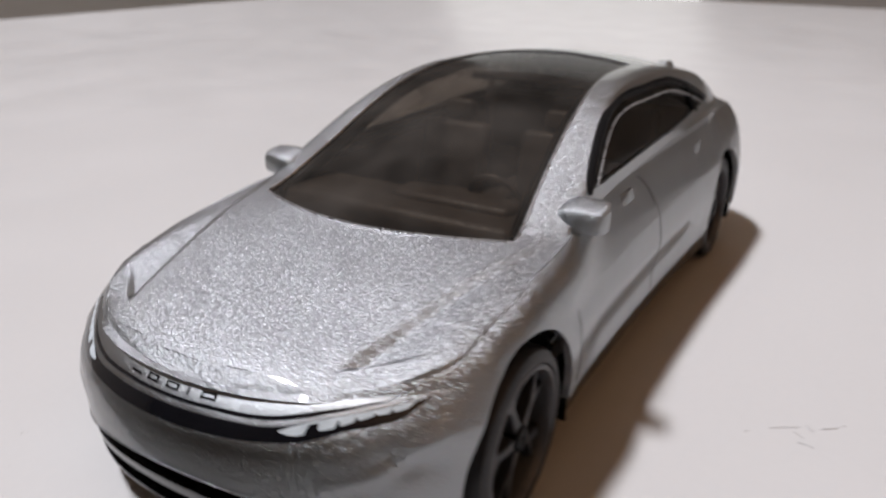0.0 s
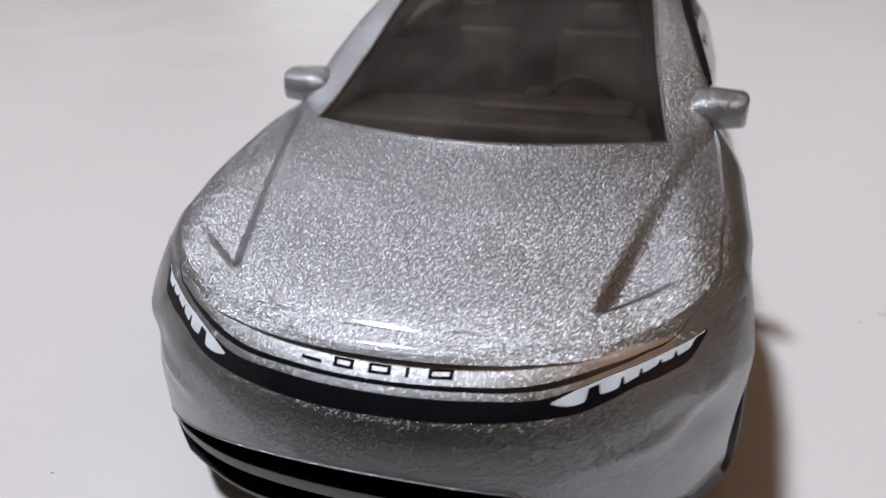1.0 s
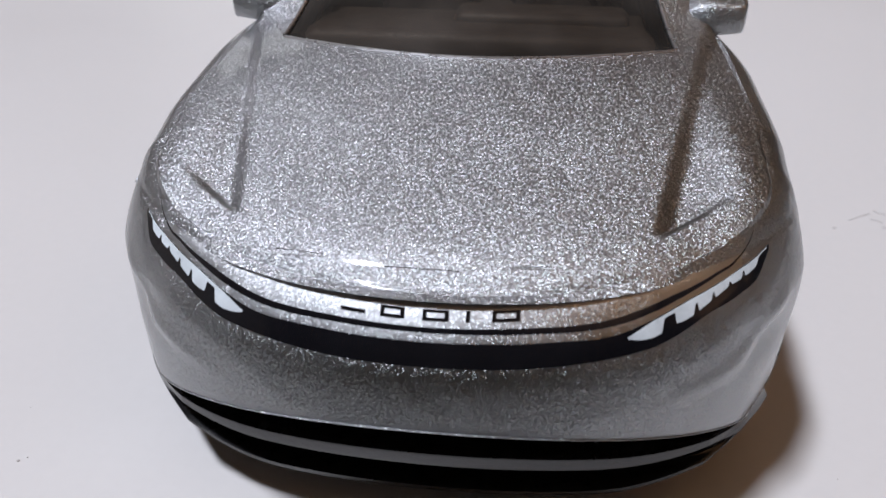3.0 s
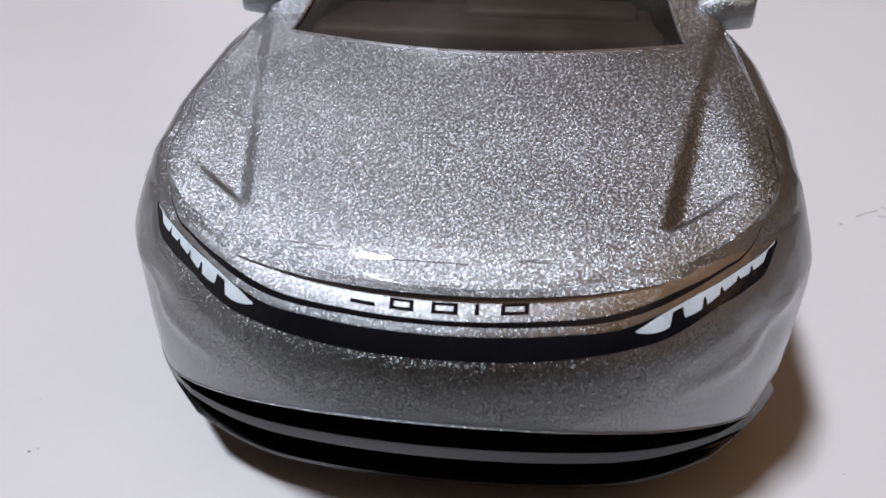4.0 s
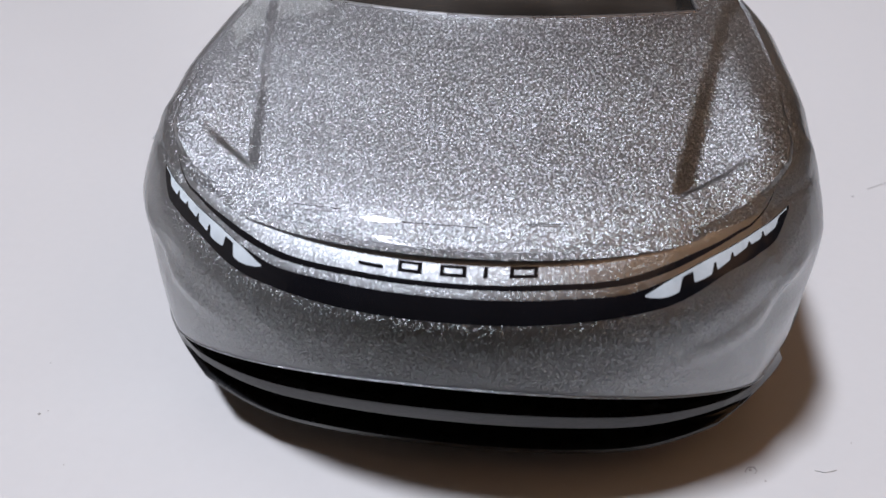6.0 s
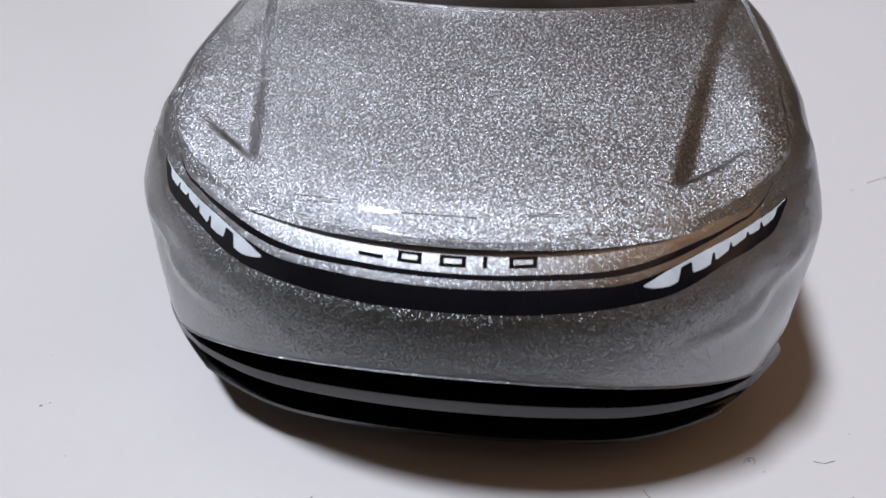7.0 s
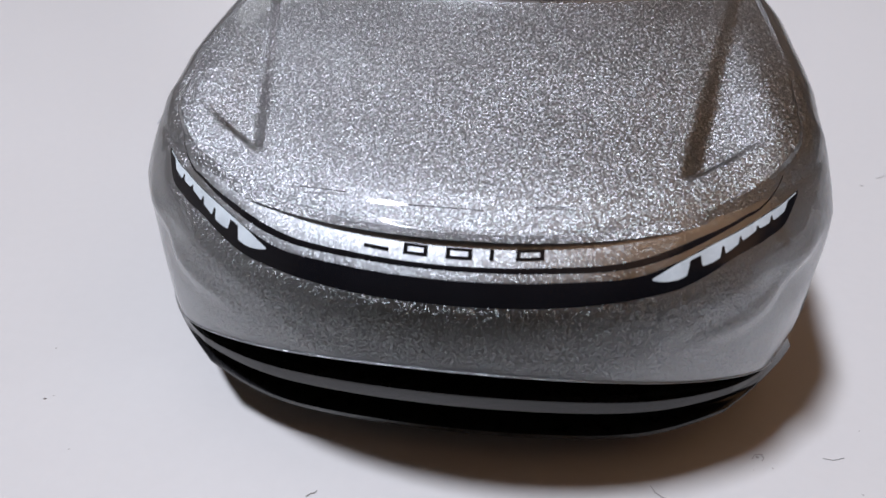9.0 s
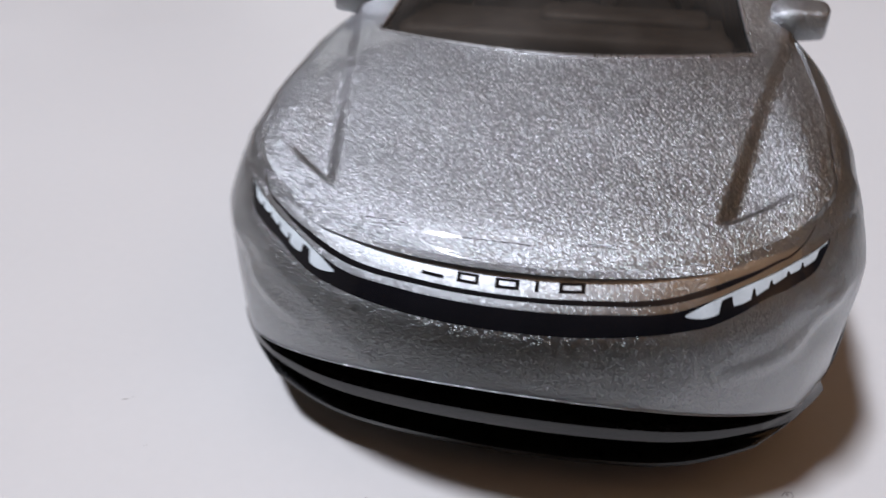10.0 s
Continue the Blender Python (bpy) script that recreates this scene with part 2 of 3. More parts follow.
# ---- form of the car body, half of it, in millimetres: x across, y to the tail, z up ----
AXLES, WHEEL_Z, ARCH_Z = (13.4, 63.0), 5.5, 5.75
TAIL = 82.0
waist = curve((0, 14.92), (14, 14.95), (24, 14.5), (38, 14.35), (50, 14.6), (61, 15.1), (68, 15.1), (84, 14.6))
front_in = curve((7.0, -0.19), (7.25, -0.215), (7.6, -0.245), (8.0, -0.262), (8.5, -0.262), (9.0, -0.225), (9.4, -0.15), (9.75, -0.02), (10.5, 0.38), (10.8, 0.62), (11.15, 0.94), (11.4, 1.2), (11.65, 1.5), (12.2, 2.2), (13.2, 3.2))
side_in = curve((1.8, 1.7), (3.0, 1.0), (4.2, 0.30), (6, 0.10), (8, 0.0), (9.5, 0.08), (11, 0.30), (12, 0.50), (13, 0.74), (14, 1.0), (15, 1.28), (16, 1.6), (17, 2.1))
shoulder = curve((0, 11.6), (1.5, 11.62), (4, 11.88), (7, 12.28), (10, 12.86), (14, 13.62), (20, 14.40), (25, 14.82), (30, 15.15), (40, 15.5), (55, 15.8), (65, 15.7), (74, 15.1), (84, 14.2))
deck = curve((0, 11.4), (1.4, 11.58), (1.75, 11.66), (2.05, 11.89), (2.35, 12.12), (2.7, 12.31), (3.2, 12.47), (4, 12.66), (5.5, 12.95), (7.5, 13.32), (10, 13.82), (14, 14.52), (17, 14.95), (20, 15.2), (30, 15.5), (60, 16.2), (70, 16.4), (78, 16.2), (84, 15.2))
roof = curve((0, 6.0), (8, 10.6), (12, 12.75), (16.6, 14.85), (20, 16.2), (25, 18.15), (30, 20.15), (35, 21.65), (40, 22.45), (45, 22.6), (50, 22.45), (55, 22.05), (60, 21.35), (65, 20.35), (70, 18.75), (78, 15.8), (84, 13))
belt_x = curve((12, 8.0), (16, 10.0), (20, 11.75), (25.6, 12.6), (30, 12.65), (36, 12.5), (45, 12.35), (55, 12.1), (65, 11.5), (74, 10.2), (84, 8))
belt_z = curve((0, 8.0), (8, 11.0), (12, 12.8), (16, 13.9), (20, 14.7), (26, 15.75), (40, 15.8), (60, 16.2), (72, 16.0), (84, 14.0))
sill = curve((0, 4.0), (10, 4.1), (20, 4.9), (30, 4.8), (52, 4.5), (68, 4.2), (83, 4.8))


def step(v, a, b):
    t = np.clip((v - a) / (b - a), 0, 1)
    return t * t * (3 - 2 * t)


# soft ridge across the bumper, rising to the corners
ridge_z = curve((0, 7.85), (4, 7.72), (7, 7.5), (9, 7.72), (11, 8.3), (12.5, 9.2), (15, 10.6))


def grille_top(x):
    return 7.02 - 0.0182 * x**2


# plan outline: front bow, flank, tail bow
FRONT, REAR = 10.5, 13.5
ring = []
for th in np.concatenate([np.linspace(0, 0.40, 40)[:-1], np.linspace(0.40, 0.95, 150)[:-1], np.linspace(0.95, math.pi / 2, 60)[:-1]]):
    ring.append((math.sin(th), FRONT * (1 - math.cos(th) ** (2 / 1.8))))
for y in np.linspace(FRONT, TAIL - REAR, 190):
    ring.append((1.0, y))
for th in np.linspace(math.pi / 2, 0, 50)[1:]:
    ring.append((math.sin(th), TAIL - REAR * (1 - math.cos(th) ** (2 / 2.2))))
ring = np.array(ring)
OX, OY = ring[:, 0] * waist(ring[:, 1]), ring[:, 1]
along = np.concatenate([[0], np.cumsum(np.hypot(np.diff(OX), np.diff(OY)))])
tx, ty = np.gradient(OX, along), np.gradient(OY, along)
size = np.hypot(tx, ty)
NX, NY = ty / size, -tx / size
NX[0], NY[0], NX[-1], NY[-1] = 0, -1, 0, 1
FACING = NY**2 * (NY < 0)
COLS = len(OX)


WING = 1.5
high = shoulder(OY - NY * 1.0)


low = np.maximum(np.where(OY < 9, np.where(OX < 12.9, grille_top(OX), 4.0), sill(OY)), 3.6)


def front_inset(z):
    """Profile of the nose; below the bumper's middle it stretches down to the lower edge."""
    return front_in(np.where(z < 8.5, 8.5 - (8.5 - z) * 1.48 / (8.5 - low), z))


def flank(z):
    """Points of the outline's columns at the heights z."""
    f = np.clip(FACING * 1.15, 0, 1)
    inset = front_inset(z) * f + side_in(z) * (1 - f)
    # hollow of the doors
    inset = inset + 0.30 * np.exp(-((z - 6.6) / 1.3) ** 2) * np.clip((OY - 21) / 5, 0, 1) * np.clip((54 - OY) / 5, 0, 1)
    # upper doors lean inwards
    inset = inset + 0.85 * np.clip((z - 11.3) / 4, 0, 1) * np.clip((OY - 20) / 8, 0, 1) * np.clip((72 - OY) / 8, 0, 1)
    # round tail
    inset = inset + 0.9 * np.clip((z - 12.5) / 3, 0, 1) ** 2 * np.clip((OY - 60) / 10, 0, 1)
    # taper of the wings towards the lamps
    inset = inset + 0.38 * np.clip((z - 9.6) / 2.0, 0, 1) * np.clip((13.5 - OY) / 4, 0, 1) * np.clip((OX - 8) / 3.5, 0, 1)
    # soft fold at the corners of the bumper
    inset = inset - 0.12 * np.exp(-((z - ridge_z(OX)) / 0.48) ** 2) * (OY < 12) * np.clip((14.0 - OX) / 1.5, 0, 1) * step(OX, 7.0, 10.5)
    # drawn-in corners of the nose, and a narrow waist above the front wheel arch
    inset = inset + 0.15 * np.clip((OX - 12) / 1.5, 0, 1) * step(-OY, -16, -11)
    inset = inset + 0.08 * step(z, 10.2, 11.8) * np.exp(-((OY - 12.0) / 3.2) ** 2) * np.clip((OX - 12) / 1.5, 0, 1)
    # full wings at the foot of the windscreen
    inset = inset - 0.40 * step(z, 10.5, 13.0) * np.exp(-((OY - 21.5) / 4.0) ** 2)
    # groove between the nose strip and the bonnet
    inset = inset + f * (0.05 * np.exp(-((z - 11.60) / 0.13) ** 2))
    # round shoulder of the wings
    w = np.clip((OY - 5) / 5, 0, 1) * np.clip((30 - OY) / 10, 0, 1) * (1 - f)
    d = np.clip(high - z, 0.06, WING)
    inset = inset + w * (WING - np.sqrt(np.maximum(WING**2 - (WING - d) ** 2, 0)))
    # scoop at the corners of the bumper
    inset = inset + 0.32 * np.exp(-((OX - 12.2) / 1.3) ** 2 - ((z - 8.6 + 0.5 * (OX - 12)) / 1.0) ** 2) * (OY < 12)
    return np.maximum(OX - NX * inset, 0), OY - NY * inset


def grid(rows):
    """Quads between the rows of points, one row of columns after another."""
    V = np.concatenate([np.stack(r, 1) for r in rows])
    F = []
    for j in range(len(rows) - 1):
        for i in range(COLS - 1):
            a = j * COLS + i
            F.append((a, a + 1, a + 1 + COLS, a + COLS))
    return V, F


rows = []
for k in np.linspace(0, 1, 84):
    z = low + (high - low) * (1 - (1 - k) ** 1.35)
    rows.append((*flank(z), z))
flank_V, flank_F = grid(rows)

SX, SY = rows[-1][0], rows[-1][1]


def cabin_side(x, y):
    return belt_z(y) + (belt_x(y) - x) * 2.2


def cabin_top(x, y):
    return roof(y - 0.0302 * x**2 * np.clip((42 - y) / 20, 0, 1)) - (0.003 + 0.008 * np.clip((y - 18) / 22, 0, 1)) * x**2


def crown(x, y, edge, rim_z):
    """Height of bonnet, cabin and deck."""
    r = np.clip(x / np.maximum(edge, 0.3), 0, 1)
    z = rim_z + (deck(y) - rim_z) * (1 - r**2.7)
    # creases of the bonnet: a sunk pocket outside the first line and behind the second, and the wing's blister
    out = (x - 7.75) * 0.972 - (y - 4.92) * 0.234
    back = -(x - 7.75) * 0.651 + (y - 4.92) * 0.759
    t = np.clip((y - 4.92) / 15.7, 0, 1)
    z = z - 0.47 * (1 - 0.72 * t) * step(out, -0.32, 0.55) * step(back, -0.15, 0.40) * np.exp(-(np.maximum(out, 0) / 1.9) ** 2)
    z = z + 0.28 * np.exp(-(((x - 11.3) / 1.2) ** 2) - ((y - 10.5) / 5.5) ** 2)
    # groove behind the nose strip
    z = z - 0.07 * np.exp(-((edge - x) / 0.5) ** 2) * (y < 10) * (x < 12) * (1 - np.clip((y - 4) / 6, 0, 1))
    return smax(z, smin(cabin_side(x, y), cabin_top(x, y), 0.5), 0.22)


rows = []
for q in np.linspace(0, 1, 120):
    x = SX * (1 - q)
    rows.append((x, SY, crown(x, SY, SX, high)))
rows[0] = (SX, SY, high)
top_V, top_F = grid(rows)


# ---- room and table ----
# near edge cut short of the nose, unseen, so the bumper mirrors dark floor
TABLE_CUT = -4.2


def slab(name, x0, x1, y0, y1, z0, z1, mat, label, category, kind="structure", bevel=0.0):
    return tagged(part(name, box(x0, x1, y0, y1, z0, z1, bevel), mat, smooth=0), label, category, kind=kind)


slab("floor", -2000, 2000, -1800, 2600, -780, -750, FLOOR, "brown wooden floor of the room", "floor")
slab("ceiling", -2000, 2000, -1800, 2600, 1750, 1780, CEILING, "pale warm ceiling of the room", "ceiling")
slab("wall_north", -2000, 2000, 2500, 2600, -750, 1750, WALL, "warm beige painted wall behind the table", "wall")
slab("wall_south", -2000, 2000, -1800, -1700, -750, 1750, DARK, "unseen wall, dark brown to darken reflections in the car", "wall")
slab("wall_west", -2000, -1900, -1700, 2500, -750, 1750, WALL, "warm beige painted wall", "wall")
slab("wall_east", 1900, 2000, -1700, 2500, -750, 1750, DARK, "unseen wall, dark brown to darken reflections in the car", "wall")
table = tagged(new("table"), "white laminate table with a smooth satin top", "table")
part("tabletop", box(-288, 500, TABLE_CUT, 480, -28, 0, 0.5), TABLE, table, smooth=40)
for x in (-250, 460):
    for y in (TABLE_CUT + 40, 440):
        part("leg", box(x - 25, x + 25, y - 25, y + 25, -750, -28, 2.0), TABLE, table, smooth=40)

# bright window in the far wall, mirrored in the table
GLOW = bpy.data.materials.new("bright_window")
GLOW.use_nodes = True
GLOW.node_tree.nodes["Principled BSDF"].inputs["Emission Color"].default_value = (0.92, 0.96, 1.0, 1)
GLOW.node_tree.nodes["Principled BSDF"].inputs["Emission Strength"].default_value = 0.8
FRAME = plain("white_frame_paint", (0.75, 0.74, 0.72), 0.5)


def window_at(name, x0, x1, z0, z1, wall, step):
    """A bright window let into a wall; step: the way into the room."""
    win = tagged(new(name), "bright window with a white frame in the painted wall", "window", kind="structure")
    ya, yb = sorted((wall, wall + step * 10))
    part("pane", box(x0, x1, ya, yb, z0, z1), GLOW, win, smooth=0)
    ya, yb = sorted((wall, wall + step * 35))
    for a, b, c, d in ((x0 - 60, x0, z0 - 60, z1 + 60), (x1, x1 + 60, z0 - 60, z1 + 60), (x0, x1, z0 - 60, z0), (x0, x1, z1, z1 + 60)):
        part("window_frame", box(a, b, ya, yb, c, d, 4), FRAME, win, smooth=0)


window_at("window_1", -1414, -536, -300, 1250, 2498, -1)

# ---- the toy car ----
car = tagged(new("toy_car"), "silver metallic die-cast toy saloon car on a white table", "toy car")


def arch(k):
    yc, r = AXLES[k], (6.35, 6.25)[k]
    return lambda x, y, z: np.where(x > 9, r**2 - (y - yc) ** 2 - (z - ARCH_Z) ** 2, -1.0)


for k in (0, 1):
    flank_V, _, flank_F = split(flank_V, flank_F, [arch(k)])


thin_z = curve((0, 10.78), (3, 10.79), (6.4, 10.85), (8, 11.10), (9.3, 11.28), (9.9, 11.37), (10.6, 11.46), (11.05, 11.66), (11.45, 12.0))
thin_half = curve((0, 0.07), (5, 0.085), (8, 0.09), (9.3, 0.05), (10.5, 0.03), (11.5, 0.022))
band_top = curve((0, 10.47), (4, 10.48), (6.4, 10.52), (7.4, 10.71), (8.5, 10.95), (9.9, 11.14), (11, 11.29), (12.2, 11.45))
band_low = curve((0, 9.72), (4, 9.74), (6.6, 9.86), (7.5, 9.94), (8.4, 10.15), (9.45, 10.45), (10.7, 10.61), (11.6, 10.86), (12.0, 11.22), (12.2, 11.4))
lamp_top = curve((6.4, 10.30), (6.75, 10.43), (7.4, 10.67), (8.5, 10.925), (9.9, 11.12), (11, 11.27), (12.2, 11.43))
tooth_low = curve((6.5, 10.36), (7.0, 10.25), (7.5, 10.24), (8.2, 10.46), (8.7, 10.51), (9.2, 10.65), (9.6, 10.77), (10.0, 10.87), (10.35, 10.95), (10.7, 10.98), (11.3, 11.08), (11.52, 11.16), (11.62, 11.30), (12.1, 11.37))
# notches between the teeth: middle, half width, web left above
NOTCHES = ((8.06, 0.19, 0.10), (9.05, 0.045, 0.16), (9.70, 0.04, 0.14), (10.36, 0.04, 0.12), (10.93, 0.035, 0.10))


def lamp_low(x):
    z = tooth_low(x)
    for at, half, web in NOTCHES:
        z = np.maximum(z, lamp_top(x) - web - 9.0 * np.maximum(np.abs(x - at) - half, 0) ** 1.15)
    return np.minimum(z, lamp_top(x) - 0.03)


def window(x0, x1, z0, z1):
    """Tests for a patch of the nose between two x and two curves of z."""
    return [lambda x, y, z: np.where(y < 9.5, x - x0, -1.0), lambda x, y, z: x1 - x, lambda x, y, z: z - z0(x), lambda x, y, z: z1(x) - z]


lamps = []
ENDS = [6.62] + [n[0] for n in NOTCHES] + [12.02]
for a, b in zip(ENDS, ENDS[1:]):
    flank_V, inside, flank_F = split(flank_V, flank_F, window(a, b, lamp_low, lamp_top))
    lamps.append(inside)
flank_V, line_F, flank_F = split(flank_V, flank_F, window(-1, 11.45, lambda x: thin_z(x) - thin_half(x), lambda x: thin_z(x) + thin_half(x)))
flank_V, band_F, flank_F = split(flank_V, flank_F, window(-1, 12.12, band_low, band_top))
flank_V, strip_F, flank_F = split(flank_V, flank_F, window(-1, 10.9, band_top, lambda x: 11.52 + 0.0005 * x**2))
BARS = ((-2.98, -2.12, False), (-1.62, -0.8, True), (-0.2, 0.68, True), (1.24, 1.38, False), (2.1, 3.02, True))

part("body", turn_in(sheet([(flank_V, flank_F)]), 0.5), PAINT, car, "silver metallic flake paint")
for inside in lamps:
    for s in (1, -1):
        part("headlight_element", sheet([(flank_V, inside)], sides=(s,)), WHITE, car, "white printed headlight block")
part("nose_strip", sheet([(flank_V, strip_F)]), LIT_PAINT, car, "smooth silver strip across the nose, lamp shine in its colour")
part("nose_line", sheet([(flank_V, line_F)]), BLACK, car, "thin black printed line")
part("nose_band", sheet([(flank_V, band_F)]), BLACK, car, "gloss black band below the bonnet")


# openings of roof and windows
glass_x = curve((16, 10.1), (19.9, 10.1), (23, 9.65), (26.4, 9.15), (30, 8.75), (34, 8.35), (38, 7.95), (42, 7.65), (49.4, 7.4), (60, 7))
top_V, glass_F, top_F = split(top_V, top_F, [
    lambda x, y, z: np.where((y > 15) & (y < 56), y - 16.75 - 0.0302 * x**2, -1.0),
    lambda x, y, z: glass_x(y) - x,
    lambda x, y, z: 49.4 + 0.02 * (7.4**2 - x**2) - y])
win_top = curve((24, 23), (44, 22.0), (48, 21.3), (53, 20.6), (58, 19.5), (63, 17.9), (68, 15.9))
win_low = curve((24, 16.3), (40, 16.35), (60, 16.75), (70, 16.8))


ridge_y = np.linspace(20, 72, 105)
lo_x, hi_x = np.full(105, 5.0), np.full(105, 14.0)
for _ in range(40):
    mid = (lo_x + hi_x) / 2
    over = cabin_side(mid, ridge_y) > cabin_top(mid, ridge_y)
    lo_x, hi_x = np.where(over, mid, lo_x), np.where(over, hi_x, mid)


def ridge(y):
    """Where the cabin's side meets the roof."""
    return np.interp(y, ridge_y, lo_x)


def window_gap(y, side=1):
    t = np.clip((46 - y) / 14, 0, 1)
    return np.where(side > 0, 0.22 - 0.45 * t * t * (3 - 2 * t) * np.clip((y - 24) / 4, 0, 1), 0.30)


shells, panes = [], {}
for side in (1, -1):
    V, inside, rest = split(top_V, top_F, [
        lambda x, y, z: np.where((x > 7.5) & (y > 23) & (y < 68), x - ridge(y) - window_gap(y, side), -1.0),
        lambda x, y, z: win_top(y) - z,
        lambda x, y, z: z - win_low(y),
        lambda x, y, z: y - 24.8])
    shells.append((V, rest, side))
    panes[side] = (V, inside)
part("upper_body", turn_in(sheet(shells), 0.45), PAINT, car, "silver metallic flake paint")
part("roof_glass", sheet([(top_V, glass_F)], raised=-0.18), GLASS, car, "smoked clear plastic windscreen and roof")
for s in (1, -1):
    pane = part("side_window", sheet([panes[s]], sides=(s,), raised=-0.28), GLASS, car, "smoked clear plastic side window")


# black base: grille, lip and sills under the body
def base_rows():
    f = np.clip(FACING * 1.15, 0, 1)
    lip = np.minimum(2.2 + 1.2 * np.clip((OX - 6.5) / 6.5, 0, 1) ** 1.6 * (OY < 11), low - 0.4)
    top = front_inset(low) * f + side_in(low) * (1 - f) + 0.12
    under = np.where(OY < 20, np.maximum(1.75 * (1 - (OX / 10.8) ** 2), 0.0) - 0.15 + 0.32 * step(OX, 7.5, 12.0), 0.45)
    # sills between the wheels are a narrow, nearly upright strip
    lip = np.where(OY > 14, low - 1.5, lip)
    out = []
    for k in np.linspace(0, 1, 70):
        z = low + 0.1 + (lip - low - 0.1) * k
        hollow = 0.9 * float(step(k, 0.01, 0.10) * (1 - step(k, 0.30, 0.35)) + step(k, 0.52, 0.58) * (1 - step(k, 0.87, 0.93)))
        deep = top + (under - top) * k**1.3 + f * hollow * np.clip((12.4 - OX) / 3.0, 0, 1)
        out.append((np.maximum(OX - NX * deep, 0), OY - NY * deep, z))
    x, y, z = out[-1]
    for g in (0.4, 1.2, 3.0):
        out.append((np.maximum(x - NX * g, 0), y - NY * g, z + 0.15 * min(g, 1)))
    return out[::-1]


base_V, base_F = grid(base_rows())
for k in (0, 1):
    base_V, _, base_F = split(base_V, base_F, [arch(k)])
part("grille_and_sill", sheet([(base_V, base_F)]), BASE, car, "black plastic grille, lip and sills")
part("base_plate", box(-9.6, 9.6, 4.5, 78.0, 2.7, 3.5, 0.2), BASE, car, "black plastic base")


def flank_x(y, z):
    """Half width of the flank at y and z."""
    inset = float(side_in(z)) + 0.85 * min(max((z - 11.3) / 4, 0), 1) * min(max((y - 20) / 8, 0), 1) * min(max((72 - y) / 8, 0), 1) + 0.30 * math.exp(-((z - 6.6) / 1.3) ** 2) * min(max((y - 21) / 5, 0), 1) * min(max((54 - y) / 5, 0), 1)
    return float(waist(y)) - inset


def side_x(y, z):
    return float(belt_x(y)) - (z - float(belt_z(y))) / 2.2


# printed marks on the nose strip: plain bars and hollow frames
def mark_z(k):
    return lambda x: 11.02 + 0.27 * k + 0.004 * x**2


def patch(bm, a, b, k0, k1):
    """A printed rectangle on the strip, just above the paint."""
    for s, lo, hi in ((1, max(a, 0), b), (-1, max(-b, 0), -a)):
        if hi <= lo:
            continue
        V, inside, _ = split(flank_V, strip_F, window(lo - (0.01 if lo == 0 else 0), hi, mark_z(k0), mark_z(k1)))
        made = {}
        for face in inside:
            vs = []
            for i in face:
                if i not in made:
                    made[i] = bm.verts.new((s * V[i][0] * MM, (V[i][1] - 0.02) * MM, (V[i][2] + 0.008) * MM))
                if made[i] not in vs:
                    vs.append(made[i])
            bm.faces.new(vs if s > 0 else vs[::-1])


for a, b, hollow in BARS:
    bm = bmesh.new()
    if hollow:
        for rect in ((a, b, 0, 0.30), (a, b, 0.76, 1), (a, a + 0.14, 0.30, 0.76), (b - 0.14, b, 0.30, 0.76)):
            patch(bm, *rect)
    else:
        patch(bm, a, b, 0, 1 if b - a < 0.3 else 0.34)
    bmesh.ops.remove_doubles(bm, verts=bm.verts, dist=3e-6)
    part("printed_mark", bm, BLACK, car, "black printed mark")

# bright lower edge of the bumper skin: a thin bead shaped for its highlight
lip_x, lip_y = flank(low)
keep = [i for i in range(COLS) if OY[i] < 9 and OX[i] < 12.7]
edge_pts = [(-lip_x[i], lip_y[i] - 0.02, low[i]) for i in keep[::-1][:-1]] + [(lip_x[i], lip_y[i] - 0.02, low[i]) for i in keep]
part("bumper_edge", tube(edge_pts, 0.03, 6), PAINT, car, "worn lower edge of the silver bumper, beaded for its highlight")

# wheel wells, wheels
def well():
    """A curved liner over a wheel."""
    bm = bmesh.new()
    rows = []
    for i in range(33):
        a = math.radians(-30 + 240 * i / 32)
        rows.append([bm.verts.new((MM * x, MM * r * math.cos(a), MM * r * math.sin(a))) for x, r in ((13.2, 6.38), (9.0, 6.38), (9.0, 6.7), (13.2, 6.7))])
    for p, q in zip(rows, rows[1:]):
        for j in range(4):
            bm.faces.new((p[j], p[(j + 1) % 4], q[(j + 1) % 4], q[j]))
    bmesh.ops.recalc_face_normals(bm, faces=bm.faces)
    return bm


def spoke():
    """One broad spoke, splayed towards the rim."""
    bm = bmesh.new()
    shape = [(0.6, -0.42), (2.2, -0.30), (3.85, -1.0), (4.1, -0.35), (3.0, 0.12), (4.05, 0.75), (3.85, 1.1), (2.2, 0.34), (0.6, 0.42)]
    front = [bm.verts.new((MM * (0.0 - 0.10 * r), MM * w, MM * r)) for r, w in shape]
    back = [bm.verts.new((MM * -0.9, MM * w, MM * r)) for r, w in shape]
    bm.faces.new(front)
    bm.faces.new(back[::-1])
    for i in range(len(shape)):
        j = (i + 1) % len(shape)
        bm.faces.new((front[j], front[i], back[i], back[j]))
    bmesh.ops.recalc_face_normals(bm, faces=bm.faces)
    bmesh.ops.bevel(bm, geom=[e for e in bm.edges if all(v.co.x > -0.0006 for v in e.verts)], offset=0.08 * MM, segments=2, affect="EDGES")
    return bm


